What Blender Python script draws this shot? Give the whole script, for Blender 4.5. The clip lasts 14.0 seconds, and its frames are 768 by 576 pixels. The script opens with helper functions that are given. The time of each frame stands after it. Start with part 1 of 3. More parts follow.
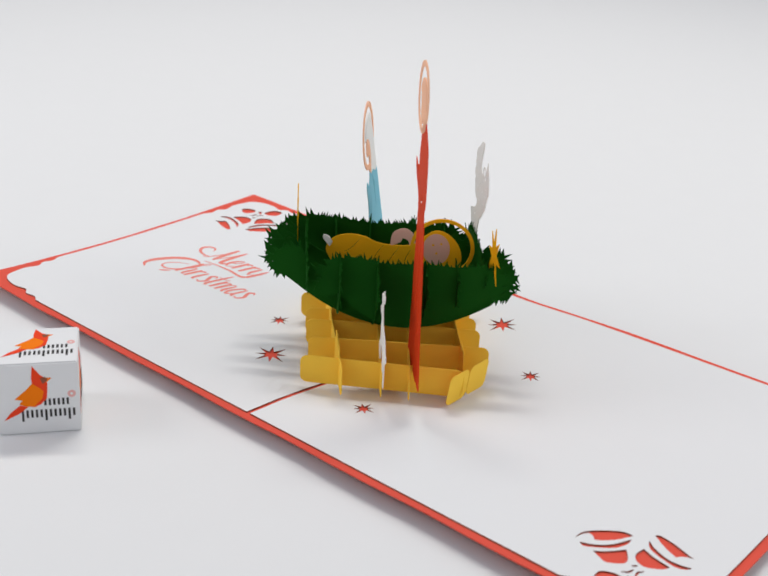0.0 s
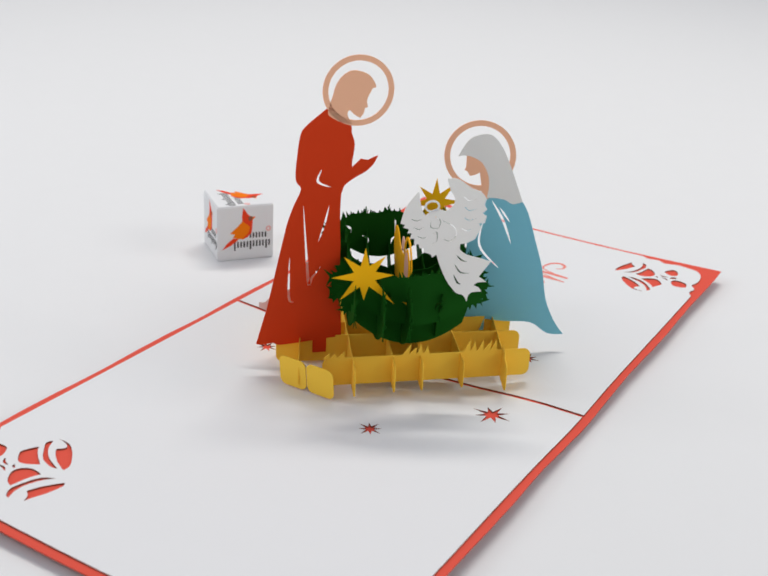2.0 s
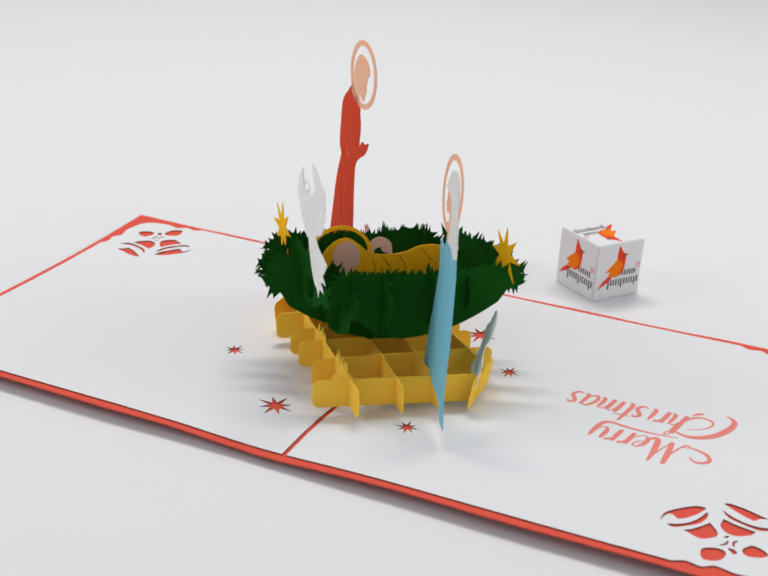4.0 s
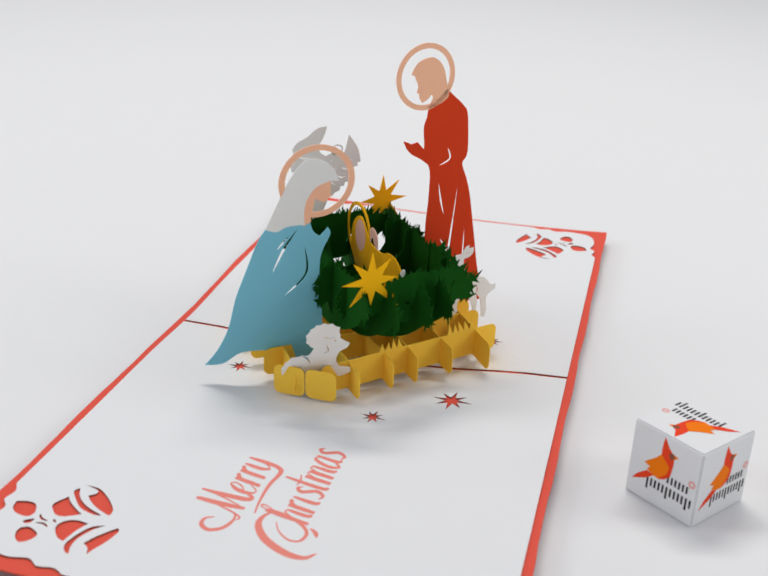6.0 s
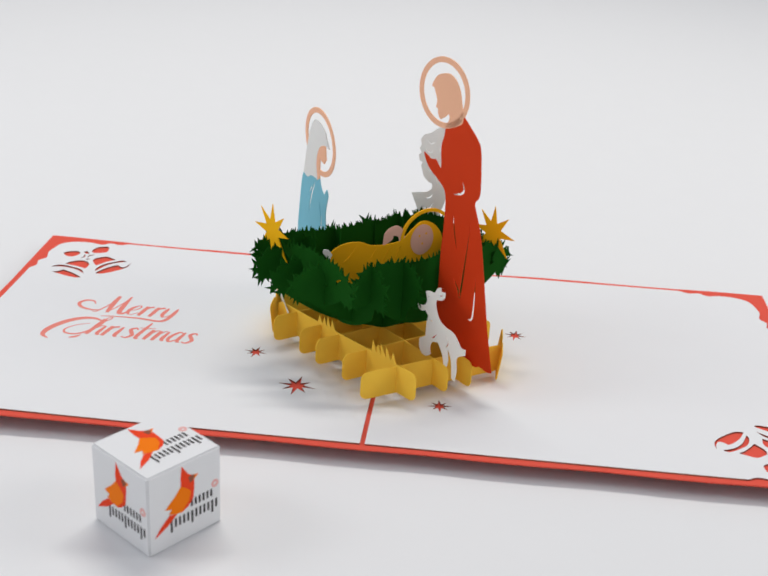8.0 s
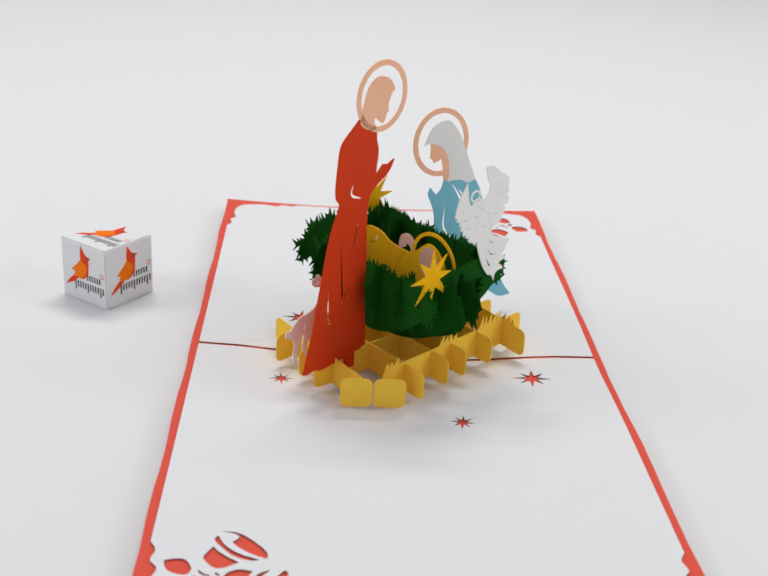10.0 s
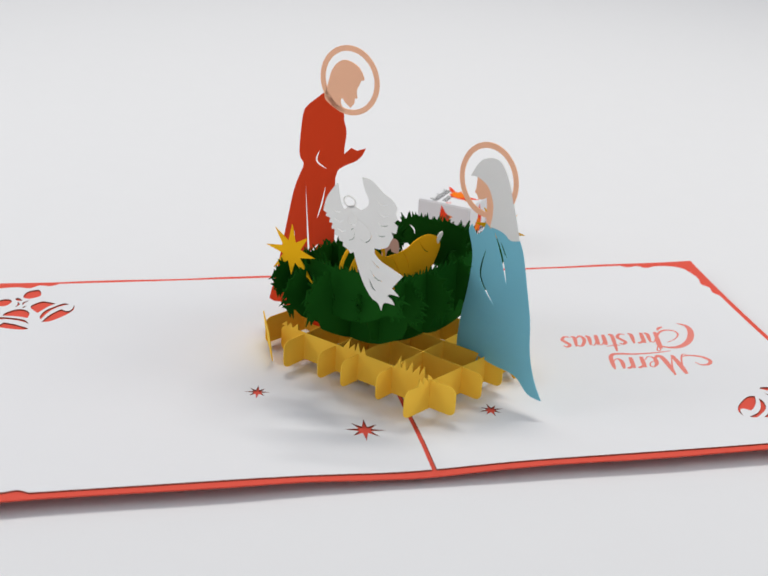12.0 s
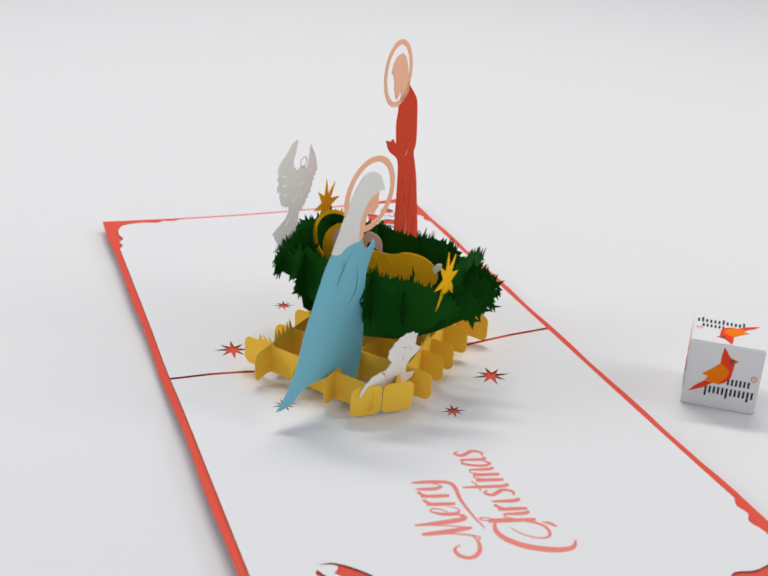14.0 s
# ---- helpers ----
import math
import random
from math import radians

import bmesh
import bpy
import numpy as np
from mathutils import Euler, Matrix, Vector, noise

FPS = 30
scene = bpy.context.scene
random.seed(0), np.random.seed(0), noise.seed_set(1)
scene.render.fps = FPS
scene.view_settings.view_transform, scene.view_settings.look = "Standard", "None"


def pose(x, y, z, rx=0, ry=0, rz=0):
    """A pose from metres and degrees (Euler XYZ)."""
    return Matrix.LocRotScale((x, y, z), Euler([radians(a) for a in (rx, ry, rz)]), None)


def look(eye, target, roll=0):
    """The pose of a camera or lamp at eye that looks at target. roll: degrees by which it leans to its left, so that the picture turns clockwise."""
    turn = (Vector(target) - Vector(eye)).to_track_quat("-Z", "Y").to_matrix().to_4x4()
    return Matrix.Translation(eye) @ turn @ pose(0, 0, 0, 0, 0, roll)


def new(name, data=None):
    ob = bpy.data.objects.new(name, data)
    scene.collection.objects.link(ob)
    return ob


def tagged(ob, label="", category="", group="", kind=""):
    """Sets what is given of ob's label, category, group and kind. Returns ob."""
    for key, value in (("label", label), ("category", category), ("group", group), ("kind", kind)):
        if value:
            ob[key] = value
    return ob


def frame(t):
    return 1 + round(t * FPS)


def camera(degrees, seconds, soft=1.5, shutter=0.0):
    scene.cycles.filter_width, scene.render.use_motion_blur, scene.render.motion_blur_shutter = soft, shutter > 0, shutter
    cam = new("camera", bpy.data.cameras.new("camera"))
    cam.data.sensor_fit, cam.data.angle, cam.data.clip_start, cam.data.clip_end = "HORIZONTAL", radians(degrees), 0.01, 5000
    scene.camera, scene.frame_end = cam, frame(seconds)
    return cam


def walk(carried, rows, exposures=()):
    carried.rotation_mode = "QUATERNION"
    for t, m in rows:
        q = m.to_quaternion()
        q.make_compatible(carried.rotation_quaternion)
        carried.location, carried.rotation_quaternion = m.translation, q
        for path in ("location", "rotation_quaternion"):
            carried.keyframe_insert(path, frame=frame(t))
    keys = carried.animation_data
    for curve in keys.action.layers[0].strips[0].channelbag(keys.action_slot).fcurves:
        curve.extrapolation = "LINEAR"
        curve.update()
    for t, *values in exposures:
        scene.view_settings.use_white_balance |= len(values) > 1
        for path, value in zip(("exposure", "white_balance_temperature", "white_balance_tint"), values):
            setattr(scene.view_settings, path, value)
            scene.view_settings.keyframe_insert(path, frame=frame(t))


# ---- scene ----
# A paper pop-up card and a small printed box turn on a white table before a still camera. Lengths in mm where MM is applied.
MM = 0.001
cam = camera(37.47, 14.0, soft=1.75)
cam.data.dof.use_dof, cam.data.dof.focus_distance, cam.data.dof.aperture_fstop = True, 0.415, 24.0
EYE = pose(0, -0.3808, 0.1984, 90 - 23.83, 0, 0.17) @ pose(0, 0, 0, 0, 0, 3.2)
walk(cam, [(0.0, EYE), (14.0, EYE)])

# seconds and the degrees through which the table top has turned
TURN = [
    (0, 324.85), (0.5, 303.88), (1, 284.96), (1.5, 263.23), (2, 244.14), (2.75, 212.92), (3.4, 186.46), (4.0, 162.03), (4.5, 140.62), (5, 121.44), (5.5,
    101.02), (6, 80.93), (6.5, 60.13), (7, 40.48), (7.5, 19.08), (8, -0.02), (8.6, -25.17), (9.25, -51.61), (9.9, -78.05), (10.5, -102.93), (11, -122.25),
    (11.5, -143.18), (12, -163.36), (12.5, -184.30), (13, -203.70), (13.5, -224.70), (14, -244.48),
]
CARD_AT = pose(0, 0.0057, 0.0034, 0, 0, -3.92)
BOX_AT = pose(-0.0626, -0.1078, 0, 0, 0, 49.1)

# ---- world and lamps ----
world = bpy.data.worlds.new("white_studio")
scene.world = world
world.use_nodes = True
wn = world.node_tree
bg = wn.nodes["Background"]
wtc, wsep, wramp = wn.nodes.new("ShaderNodeTexCoord"), wn.nodes.new("ShaderNodeSeparateXYZ"), wn.nodes.new("ShaderNodeValToRGB")
wn.links.new(wtc.outputs["Generated"], wsep.inputs[0])
wn.links.new(wsep.outputs["Z"], wramp.inputs["Fac"])
wramp.color_ramp.elements[0].position, wramp.color_ramp.elements[0].color = 0.0, (0.52, 0.53, 0.545, 1)
wramp.color_ramp.elements[1].position, wramp.color_ramp.elements[1].color = 0.8, (0.325, 0.345, 0.395, 1)
wn.links.new(wramp.outputs["Color"], bg.inputs["Color"])
bg.inputs["Strength"].default_value = 1.0


def softbox(name, eye, target, size, power, colour):
    data = bpy.data.lights.new(name, "AREA")
    data.shape, data.size, data.size_y = "RECTANGLE", size[0], size[1]
    data.energy, data.color = power, colour
    ob = new(name, data)
    ob.matrix_world = look(eye, target)
    return ob


softbox("back_strip_light", (0.0, 0.70, 1.40), (0, 0, 0), (1.05, 0.06), 12.0, (1.0, 0.97, 0.92))
softbox("side_softbox", (-0.86, -0.10, 0.56), (0, 0, 0), (0.36, 0.30), 1.7, (0.97, 0.975, 1.0))
softbox("side_softbox", (0.86, -0.10, 0.56), (0, 0, 0), (0.36, 0.30), 1.7, (1.0, 0.972, 0.935))


# ---- materials ----
def paper(name, colour, rough=0.75, vary=0.05, grain=0.25, fibre=2200.0, gloss=0.06):
    """Card stock: fine fibre relief, soft blotches of tone."""
    m = bpy.data.materials.new(name)
    m.use_nodes = True
    nt = m.node_tree
    b = nt.nodes["Principled BSDF"]
    b.inputs["Roughness"].default_value = rough
    b.inputs["Specular IOR Level"].default_value = gloss
    tc = nt.nodes.new("ShaderNodeTexCoord")
    big, fine = nt.nodes.new("ShaderNodeTexNoise"), nt.nodes.new("ShaderNodeTexNoise")
    big.inputs["Scale"].default_value, big.inputs["Detail"].default_value = 60.0, 4.0
    fine.inputs["Scale"].default_value, fine.inputs["Detail"].default_value = fibre, 3.0
    nt.links.new(tc.outputs["Object"], big.inputs["Vector"])
    nt.links.new(tc.outputs["Object"], fine.inputs["Vector"])
    mix = nt.nodes.new("ShaderNodeMix")
    mix.data_type = "RGBA"
    mix.inputs["A"].default_value = (*[c * (1 - vary) for c in colour], 1)
    mix.inputs["B"].default_value = (*[min(1, c * (1 + vary)) for c in colour], 1)
    add = nt.nodes.new("ShaderNodeMath")
    add.operation = "MULTIPLY_ADD"
    add.inputs[1].default_value, add.inputs[2].default_value = 0.4, 0.0
    nt.links.new(fine.outputs["Fac"], add.inputs[0])
    add2 = nt.nodes.new("ShaderNodeMath")
    add2.operation = "MULTIPLY_ADD"
    add2.inputs[1].default_value = 0.6
    nt.links.new(big.outputs["Fac"], add2.inputs[0])
    nt.links.new(add.outputs[0], add2.inputs[2])
    nt.links.new(add2.outputs[0], mix.inputs["Factor"])
    nt.links.new(mix.outputs["Result"], b.inputs["Base Color"])
    bump = nt.nodes.new("ShaderNodeBump")
    bump.inputs["Strength"].default_value, bump.inputs["Distance"].default_value = grain, 0.00008
    nt.links.new(fine.outputs["Fac"], bump.inputs["Height"])
    nt.links.new(bump.outputs["Normal"], b.inputs["Normal"])
    return m


M_TABLE = paper("white_table_paper", (0.80, 0.80, 0.80), 0.8, 0.012, 0.1, 900.0, 0.15)
M_WHITE = paper("white_card_stock", (0.80, 0.80, 0.805), 0.75, 0.012, 0.2)
M_CORAL = paper("coral_red_card", (0.78, 0.105, 0.07), 0.7, 0.05)
M_ROBE = paper("dark_red_paper", (0.70, 0.050, 0.008), 0.65, 0.04, 0.25, 2200.0, 0.12)
M_PEACH = paper("peach_paper", (1.0, 0.54, 0.34), 0.65, 0.03, 0.25, 2200.0, 0.15)
M_BLUE = paper("sky_blue_paper", (0.21, 0.56, 0.69), 0.65, 0.03, 0.25, 2200.0, 0.15)
M_VEIL = paper("pearl_grey_paper", (0.84, 0.84, 0.805), 0.5, 0.03, 0.3, 2600.0, 0.5)
M_IVORY = paper("ivory_white_paper", (0.90, 0.89, 0.85), 0.7, 0.02)
M_BEIGE = paper("pale_beige_paper", (0.90, 0.88, 0.83), 0.7, 0.03)
M_COVER = paper("red_card_cover", (0.55, 0.09, 0.07), 0.7, 0.08)
M_GREEN = paper("dark_green_paper", (0.009, 0.080, 0.008), 0.7, 0.18, 0.35, 2200.0, 0.02)
M_STRAW = paper("straw_yellow_paper", (1.0, 0.61, 0.07), 0.7, 0.05, 0.25, 2200.0, 0.05)
M_GOLD = paper("golden_yellow_paper", (1.0, 0.51, 0.010), 0.7, 0.04, 0.25, 2200.0, 0.03)
M_SWADDLE = paper("ochre_yellow_paper", (0.94, 0.46, 0.010), 0.65, 0.06)
M_SKIN = paper("pale_pink_paper", (0.82, 0.47, 0.36), 0.7, 0.03)
M_INK = paper("black_print", (0.05, 0.045, 0.045), 0.6, 0.1)
M_ORANGE = paper("orange_print", (0.95, 0.21, 0.006), 0.6, 0.06)
M_VERMILION = paper("vermilion_print", (0.86, 0.065, 0.02), 0.6, 0.06)
M_PINK = paper("coral_print", (0.84, 0.26, 0.21), 0.7, 0.05)
M_BLUSH = paper("faint_pink_print", (0.82, 0.45, 0.42), 0.7, 0.05)
M_BURNT = paper("scorched_cut_edge", (0.30, 0.10, 0.06), 0.8, 0.2)


# ---- outline tools (2-D, mm) ----
def flow(pts, steps=4, sharp=55):
    """A smooth closed outline through pts, with corners kept where it turns sharply."""
    n, out = len(pts), []
    P = [Vector(p) for p in pts]

    def corner(i):
        a, b = P[i] - P[i - 1], P[(i + 1) % n] - P[i]
        return a.length < 1e-6 or b.length < 1e-6 or math.degrees(a.angle(b)) > sharp

    for i in range(n):
        p0, p1, p2, p3 = P[i - 1], P[i], P[(i + 1) % n], P[(i + 2) % n]
        t1 = Vector((0, 0)) if corner(i) else (p2 - p0) * 0.5
        t2 = Vector((0, 0)) if corner((i + 1) % n) else (p3 - p1) * 0.5
        if corner(i) and corner((i + 1) % n):
            t1 = t2 = p2 - p1
        for k in range(steps):
            s = k / steps
            h = (2 * s**3 - 3 * s**2 + 1, s**3 - 2 * s**2 + s, -2 * s**3 + 3 * s**2, s**3 - s**2)
            out.append(tuple(p1 * h[0] + t1 * h[1] + p2 * h[2] + t2 * h[3]))
    return out


def bezier(pts, steps=6):
    """An open smooth line through pts."""
    P = [Vector(p) for p in pts]
    out = []
    for i in range(len(P) - 1):
        a, b, c, d = P[max(i - 1, 0)], P[i], P[i + 1], P[min(i + 2, len(P) - 1)]
        for k in range(steps):
            s = k / steps
            out.append(0.5 * ((2 * b) + (c - a) * s + (2 * a - 5 * b + 4 * c - d) * s * s + (3 * b - 3 * c + d - a) * s**3))
    return [tuple(p) for p in out] + [tuple(P[-1])]


def stroke(pts, width, ends=0.12, swell=0.5, steps=6):
    """A pen stroke or slit along pts: thin at its ends, widest at the share swell of its length."""
    line = [Vector(p) for p in bezier(pts, steps)]
    left, right = [], []
    for i, p in enumerate(line):
        d = (line[min(i + 1, len(line) - 1)] - line[max(i - 1, 0)]).normalized()
        s = i / (len(line) - 1)
        f = s / swell if s < swell else (1 - s) / max(1e-6, 1 - swell)
        w = width * (ends + (1 - ends) * math.sin(f * math.pi / 2)) / 2
        left.append(tuple(p + Vector((-d.y, d.x)) * w))
        right.append(tuple(p - Vector((-d.y, d.x)) * w))
    return left + right[::-1]


def ellipse(cx, cy, rx, ry, n=48, turn=0.0):
    out = []
    for k in range(n):
        a = 2 * math.pi * k / n
        x, y = rx * math.cos(a), ry * math.sin(a)
        out.append((cx + x * math.cos(turn) - y * math.sin(turn), cy + x * math.sin(turn) + y * math.cos(turn)))
    return out


def star(cx, cy, radii, inner, turn=90.0):
    """A star with one tip for each of the radii, clockwise from the top."""
    out, n = [], len(radii)
    for k, r in enumerate(radii):
        a = radians(turn - 360 * k / n)
        b = radians(turn - 360 * (k + 0.5) / n)
        out += [(cx + r * math.cos(a), cy + r * math.sin(a)), (cx + inner * math.cos(b), cy + inner * math.sin(b))]
    return out


def layer(loops, thick, offset=0.0):
    """Loops of one flat sheet (the first is the outline, the others holes), with its thickness, as a bmesh in metres."""
    cu = bpy.data.curves.new("outline", "CURVE")
    cu.dimensions, cu.fill_mode, cu.extrude = "2D", "BOTH", thick / 2
    for loop in loops:
        sp = cu.splines.new("POLY")
        sp.points.add(len(loop) - 1)
        for q, (x, y) in zip(sp.points, loop):
            q.co = (x, y, 0, 1)
        sp.use_cyclic_u = True
    ob = new("outline", cu)
    dg = bpy.context.evaluated_depsgraph_get()
    me = bpy.data.meshes.new_from_object(ob.evaluated_get(dg))
    bm = bmesh.new()
    bm.from_mesh(me)
    bpy.data.objects.remove(ob)
    bpy.data.curves.remove(cu)
    bpy.data.meshes.remove(me)
    bmesh.ops.remove_doubles(bm, verts=bm.verts, dist=1e-4)
    bmesh.ops.translate(bm, verts=bm.verts, vec=(0, 0, offset))
    bmesh.ops.scale(bm, verts=bm.verts, vec=(MM, MM, MM))
    return bm


def stack(layers):
    """One bmesh out of several (bmesh, material index) sheets."""
    whole = bmesh.new()
    for bm, index in layers:
        for f in bm.faces:
            f.material_index = index
        me = bpy.data.meshes.new("sheet")
        bm.to_mesh(me)
        bm.free()
        whole.from_mesh(me)
        bpy.data.meshes.remove(me)
    return whole


def part(name, bm, materials, parent=None, label="", at=None):
    if at is not None:
        bm.transform(at)
    bmesh.ops.recalc_face_normals(bm, faces=bm.faces)
    me = bpy.data.meshes.new(name)
    bm.to_mesh(me)
    bm.free()
    for m in materials if isinstance(materials, (list, tuple)) else [materials]:
        me.materials.append(m)
    ob = new(name, me)
    if parent:
        ob.parent = parent
    return tagged(ob, label)


# ---- table ----
def build_table():
    """A seamless white sheet: flat where things stand, sweeping up far behind."""
    bm = bmesh.new()
    prof = [(-1.6, 0.0), (-0.5, 0.0), (0.0, 0.0), (0.55, 0.0), (1.2, 0.0), (2.2, 0.0), (3.2, 0.0)]
    prof += [(3.2 + 0.5 * math.sin(a), 0.5 - 0.5 * math.cos(a)) for a in [radians(6 * k) for k in range(1, 16)]]
    prof += [(3.7, 3.4)]
    rows = []
    for y, z in prof:
        rows.append([bm.verts.new((x, y, z)) for x in (-2.4, -1.0, 0.0, 1.0, 2.4)])
    for a, b in zip(rows, rows[1:]):
        for i in range(4):
            f = bm.faces.new((a[i], a[i + 1], b[i + 1], b[i]))
            f.smooth = True
    ob = part("backdrop", bm, M_TABLE)
    return tagged(ob, "seamless plain white paper sweep under the card", "backdrop", kind="structure")


build_table()

# ---- the card ----
card = new("popup_card")
tagged(card, "open white pop-up greeting card with coral red border on table", "pop-up card")
HALF, EDGE = 158.0, 77.5


def bow(x, y):
    """Height of the card's halves in mm: lowest along the fold, curling up a little at the edges."""
    s = min(abs(x) / 30.0, 1.0)
    dip = 3.1 * (1 - s * s * (3 - 2 * s)) * max(0.0, 1 - (y / 54.0) ** 2)
    lift = 2.4 if x < 0 else 0.9
    curl = 2.6 if y < 0 else 1.7 - 1.5 * math.exp(-((x - 8.0) / 26.0) ** 2)
    return curl * (y / 79.0) ** 2 - dip + lift * max(0.0, abs(x) / 158.0 - 0.35) ** 2


def bend(bm, cuts):
    for x in cuts:
        bmesh.ops.bisect_plane(bm, geom=bm.verts[:] + bm.edges[:] + bm.faces[:], plane_co=(x * MM, 0, 0), plane_no=(1, 0, 0))
    for y in (-70, -60, -48, -34, -18, 0, 18, 34, 48, 60, 70):
        bmesh.ops.bisect_plane(bm, geom=bm.verts[:] + bm.edges[:] + bm.faces[:], plane_co=(0, y * MM, 0), plane_no=(0, 1, 0))
    for v in bm.verts:
        v.co.z += bow(v.co.x / MM, v.co.y / MM) * MM


CUTS = [-140, -120, -100, -80, -60, -40, -30, -24, -18, -12, -6, 0, 6, 12, 18, 24, 30, 40, 60, 80, 100, 120, 140]


def board():
    rnd = random.Random(3)
    loop = []
    for k in range(40):
        loop.append((-HALF + 2 * HALF * k / 40, -EDGE + 0.25 * math.sin(k * 0.9) + rnd.uniform(-0.1, 0.1)))
    for k in range(10):
        loop.append((HALF + rnd.uniform(-0.1, 0.1), -EDGE + 2 * EDGE * k / 10))
    for k in range(40):
        loop.append((HALF - 2 * HALF * k / 40, EDGE + 0.25 * math.sin(k * 0.7) + rnd.uniform(-0.1, 0.1)))
    for k in range(10):
        loop.append((-HALF + rnd.uniform(-0.1, 0.1), EDGE - 2 * EDGE * k / 10))
    bm = layer([loop], 0.5, -0.8)
    for f in bm.faces:
        f.material_index = 1 if f.normal.z < -0.5 else 0
    bend(bm, CUTS)
    part("cover", bm, [M_CORAL, M_COVER], card, "coral red card cover showing as a border")


board()

# cut-outs of the bell ornament, around the corner of the plain half
BELLS = [
    [(128.5, -59.5), (126.5, -59.5), (122.5, -57.5), (124.5, -56), (127, -53), (129, -50), (131.5, -53.5), (132, -56), (131, -57.5)],
    [(119.5, -57.5), (117.5, -56.5), (121.5, -54.5), (125, -50.5), (127.5, -44.5), (128, -47), (126.5, -51.5), (123, -55)],
    [(115.5, -56), (115.5, -52), (117.5, -48.5), (121.5, -44.5), (124.5, -42.5), (127, -42.5), (125, -47), (122, -51), (120, -52.5), (118.5, -51), (117, -51), (116, -53)],
    [(137.5, -53.5), (135, -53.5), (133, -52), (132, -49.5), (132.5, -46), (136, -47.5), (141, -48.5), (142, -48.5), (141, -51)],
    [(146, -46), (143, -47.5), (138, -46.5), (133.5, -44.5), (131.5, -41), (134.5, -43.5), (139.5, -45.5), (143.5, -45.5), (146.5, -44.5)],
    [(145, -40), (142.5, -41), (141, -43), (136.5, -41), (131.5, -37.5), (133, -36.5), (138, -37.5), (142, -39)],
    [(132.5, -69.5), (130, -70), (129, -68), (129, -64.5), (132.5, -62.5), (135, -63), (135.5, -65), (134.5, -68)],
    [(144, -62), (141, -62.5), (139.5, -60.5), (140.5, -58), (142, -56.5), (144.5, -57), (146.5, -59), (146, -60.5)],
    [(137.5, -63.5), (136.5, -62.5), (135.5, -61), (137.5, -61), (138.5, -62.5)],
]
KNOT = [[(133.2, -60.6), (134.8, -59.2), (135.2, -57.2)], [(137.2, -59.8), (136.8, -57.6), (137.8, -55.8)], [(133.8, -55.9), (134.6, -55.4), (135.0, -54.6)]]
BIG, SMALL = [7.4, 6.0, 7.2, 6.2, 7.6, 6.0, 7.0, 6.4], [4.7, 3.8, 4.6, 3.9, 4.8, 3.8, 4.5, 4.0]


def sheet_outline():
    """The plain half's white sheet: straight at the fold, scalloped at the two outer corners."""
    inset = 2.9
    corner = [(33, 0), (29.5, 1.8), (25, 1.0), (21.5, 3.2), (16, 2.0), (9, 3.0), (4.5, 6.0), (2.8, 11), (2.0, 16), (3.2, 21.5), (1.0, 25), (1.8, 29.5), (0, 33)]
    x1, y1 = HALF - inset, EDGE - 2.8
    low = [(x1 - a, -y1 + b) for a, b in corner]
    high = [(x1 - a, y1 - b) for a, b in corner[::-1]]
    return [(0.8, -y1)] + [(40.0, -y1)] + flow_open(low) + flow_open(high) + [(40.0, y1)] + [(0.8, y1)]


def flow_open(pts):
    return bezier(pts, 4)


def inner_sheet(side, stars):
    s = side
    loops = [[(s * x, s * y) for x, y in sheet_outline()]]
    loops += [[(s * x, s * y) for x, y in flow(b, 3, 70)] for b in BELLS]
    loops += [[(s * x, s * y) for x, y in stroke(k, 0.8, 0.3)] for k in KNOT]
    for x, y, kind, turn in stars:
        loops.append(star(x, y, BIG if kind else SMALL, 2.3 if kind else 1.5, turn))
    bm = layer(loops, 0.55, -0.275)
    for f in bm.faces:
        f.material_index = 1 if abs(f.normal.z) < 0.5 else 0
    bend(bm, [c for c in CUTS if c * s > 0])
    name = "plain_sheet" if side > 0 else "greeting_sheet"
    part(name, bm, [M_WHITE, M_BURNT], card, "white card sheet with cut-out bells and stars")


inner_sheet(1, [(50.2, 19.3, 0, 80), (17.3, 48.2, 1, 84), (23.4, -43.1, 0, 95)])
inner_sheet(-1, [(-27.4, -37.5, 1, 84), (-46.7, -14.1, 0, 80), (-28.3, 40.8, 0, 95)])


# ---- lettering ----
def pen(strokes, x0, y0, lean=0.22):
    """Pen strokes (points, width, thickness at the ends, where it swells) leaned and laid at x0, y0."""
    return [stroke([(x0 + x + lean * y, y0 + y) for x, y in pts], w, ends, swell, 5) for pts, w, ends, swell in strokes]


def stem(x, top, foot=0.0):
    return [([(x, top), (x, top * 0.5), (x, foot)], 1.75, 0.75, 0.5)]


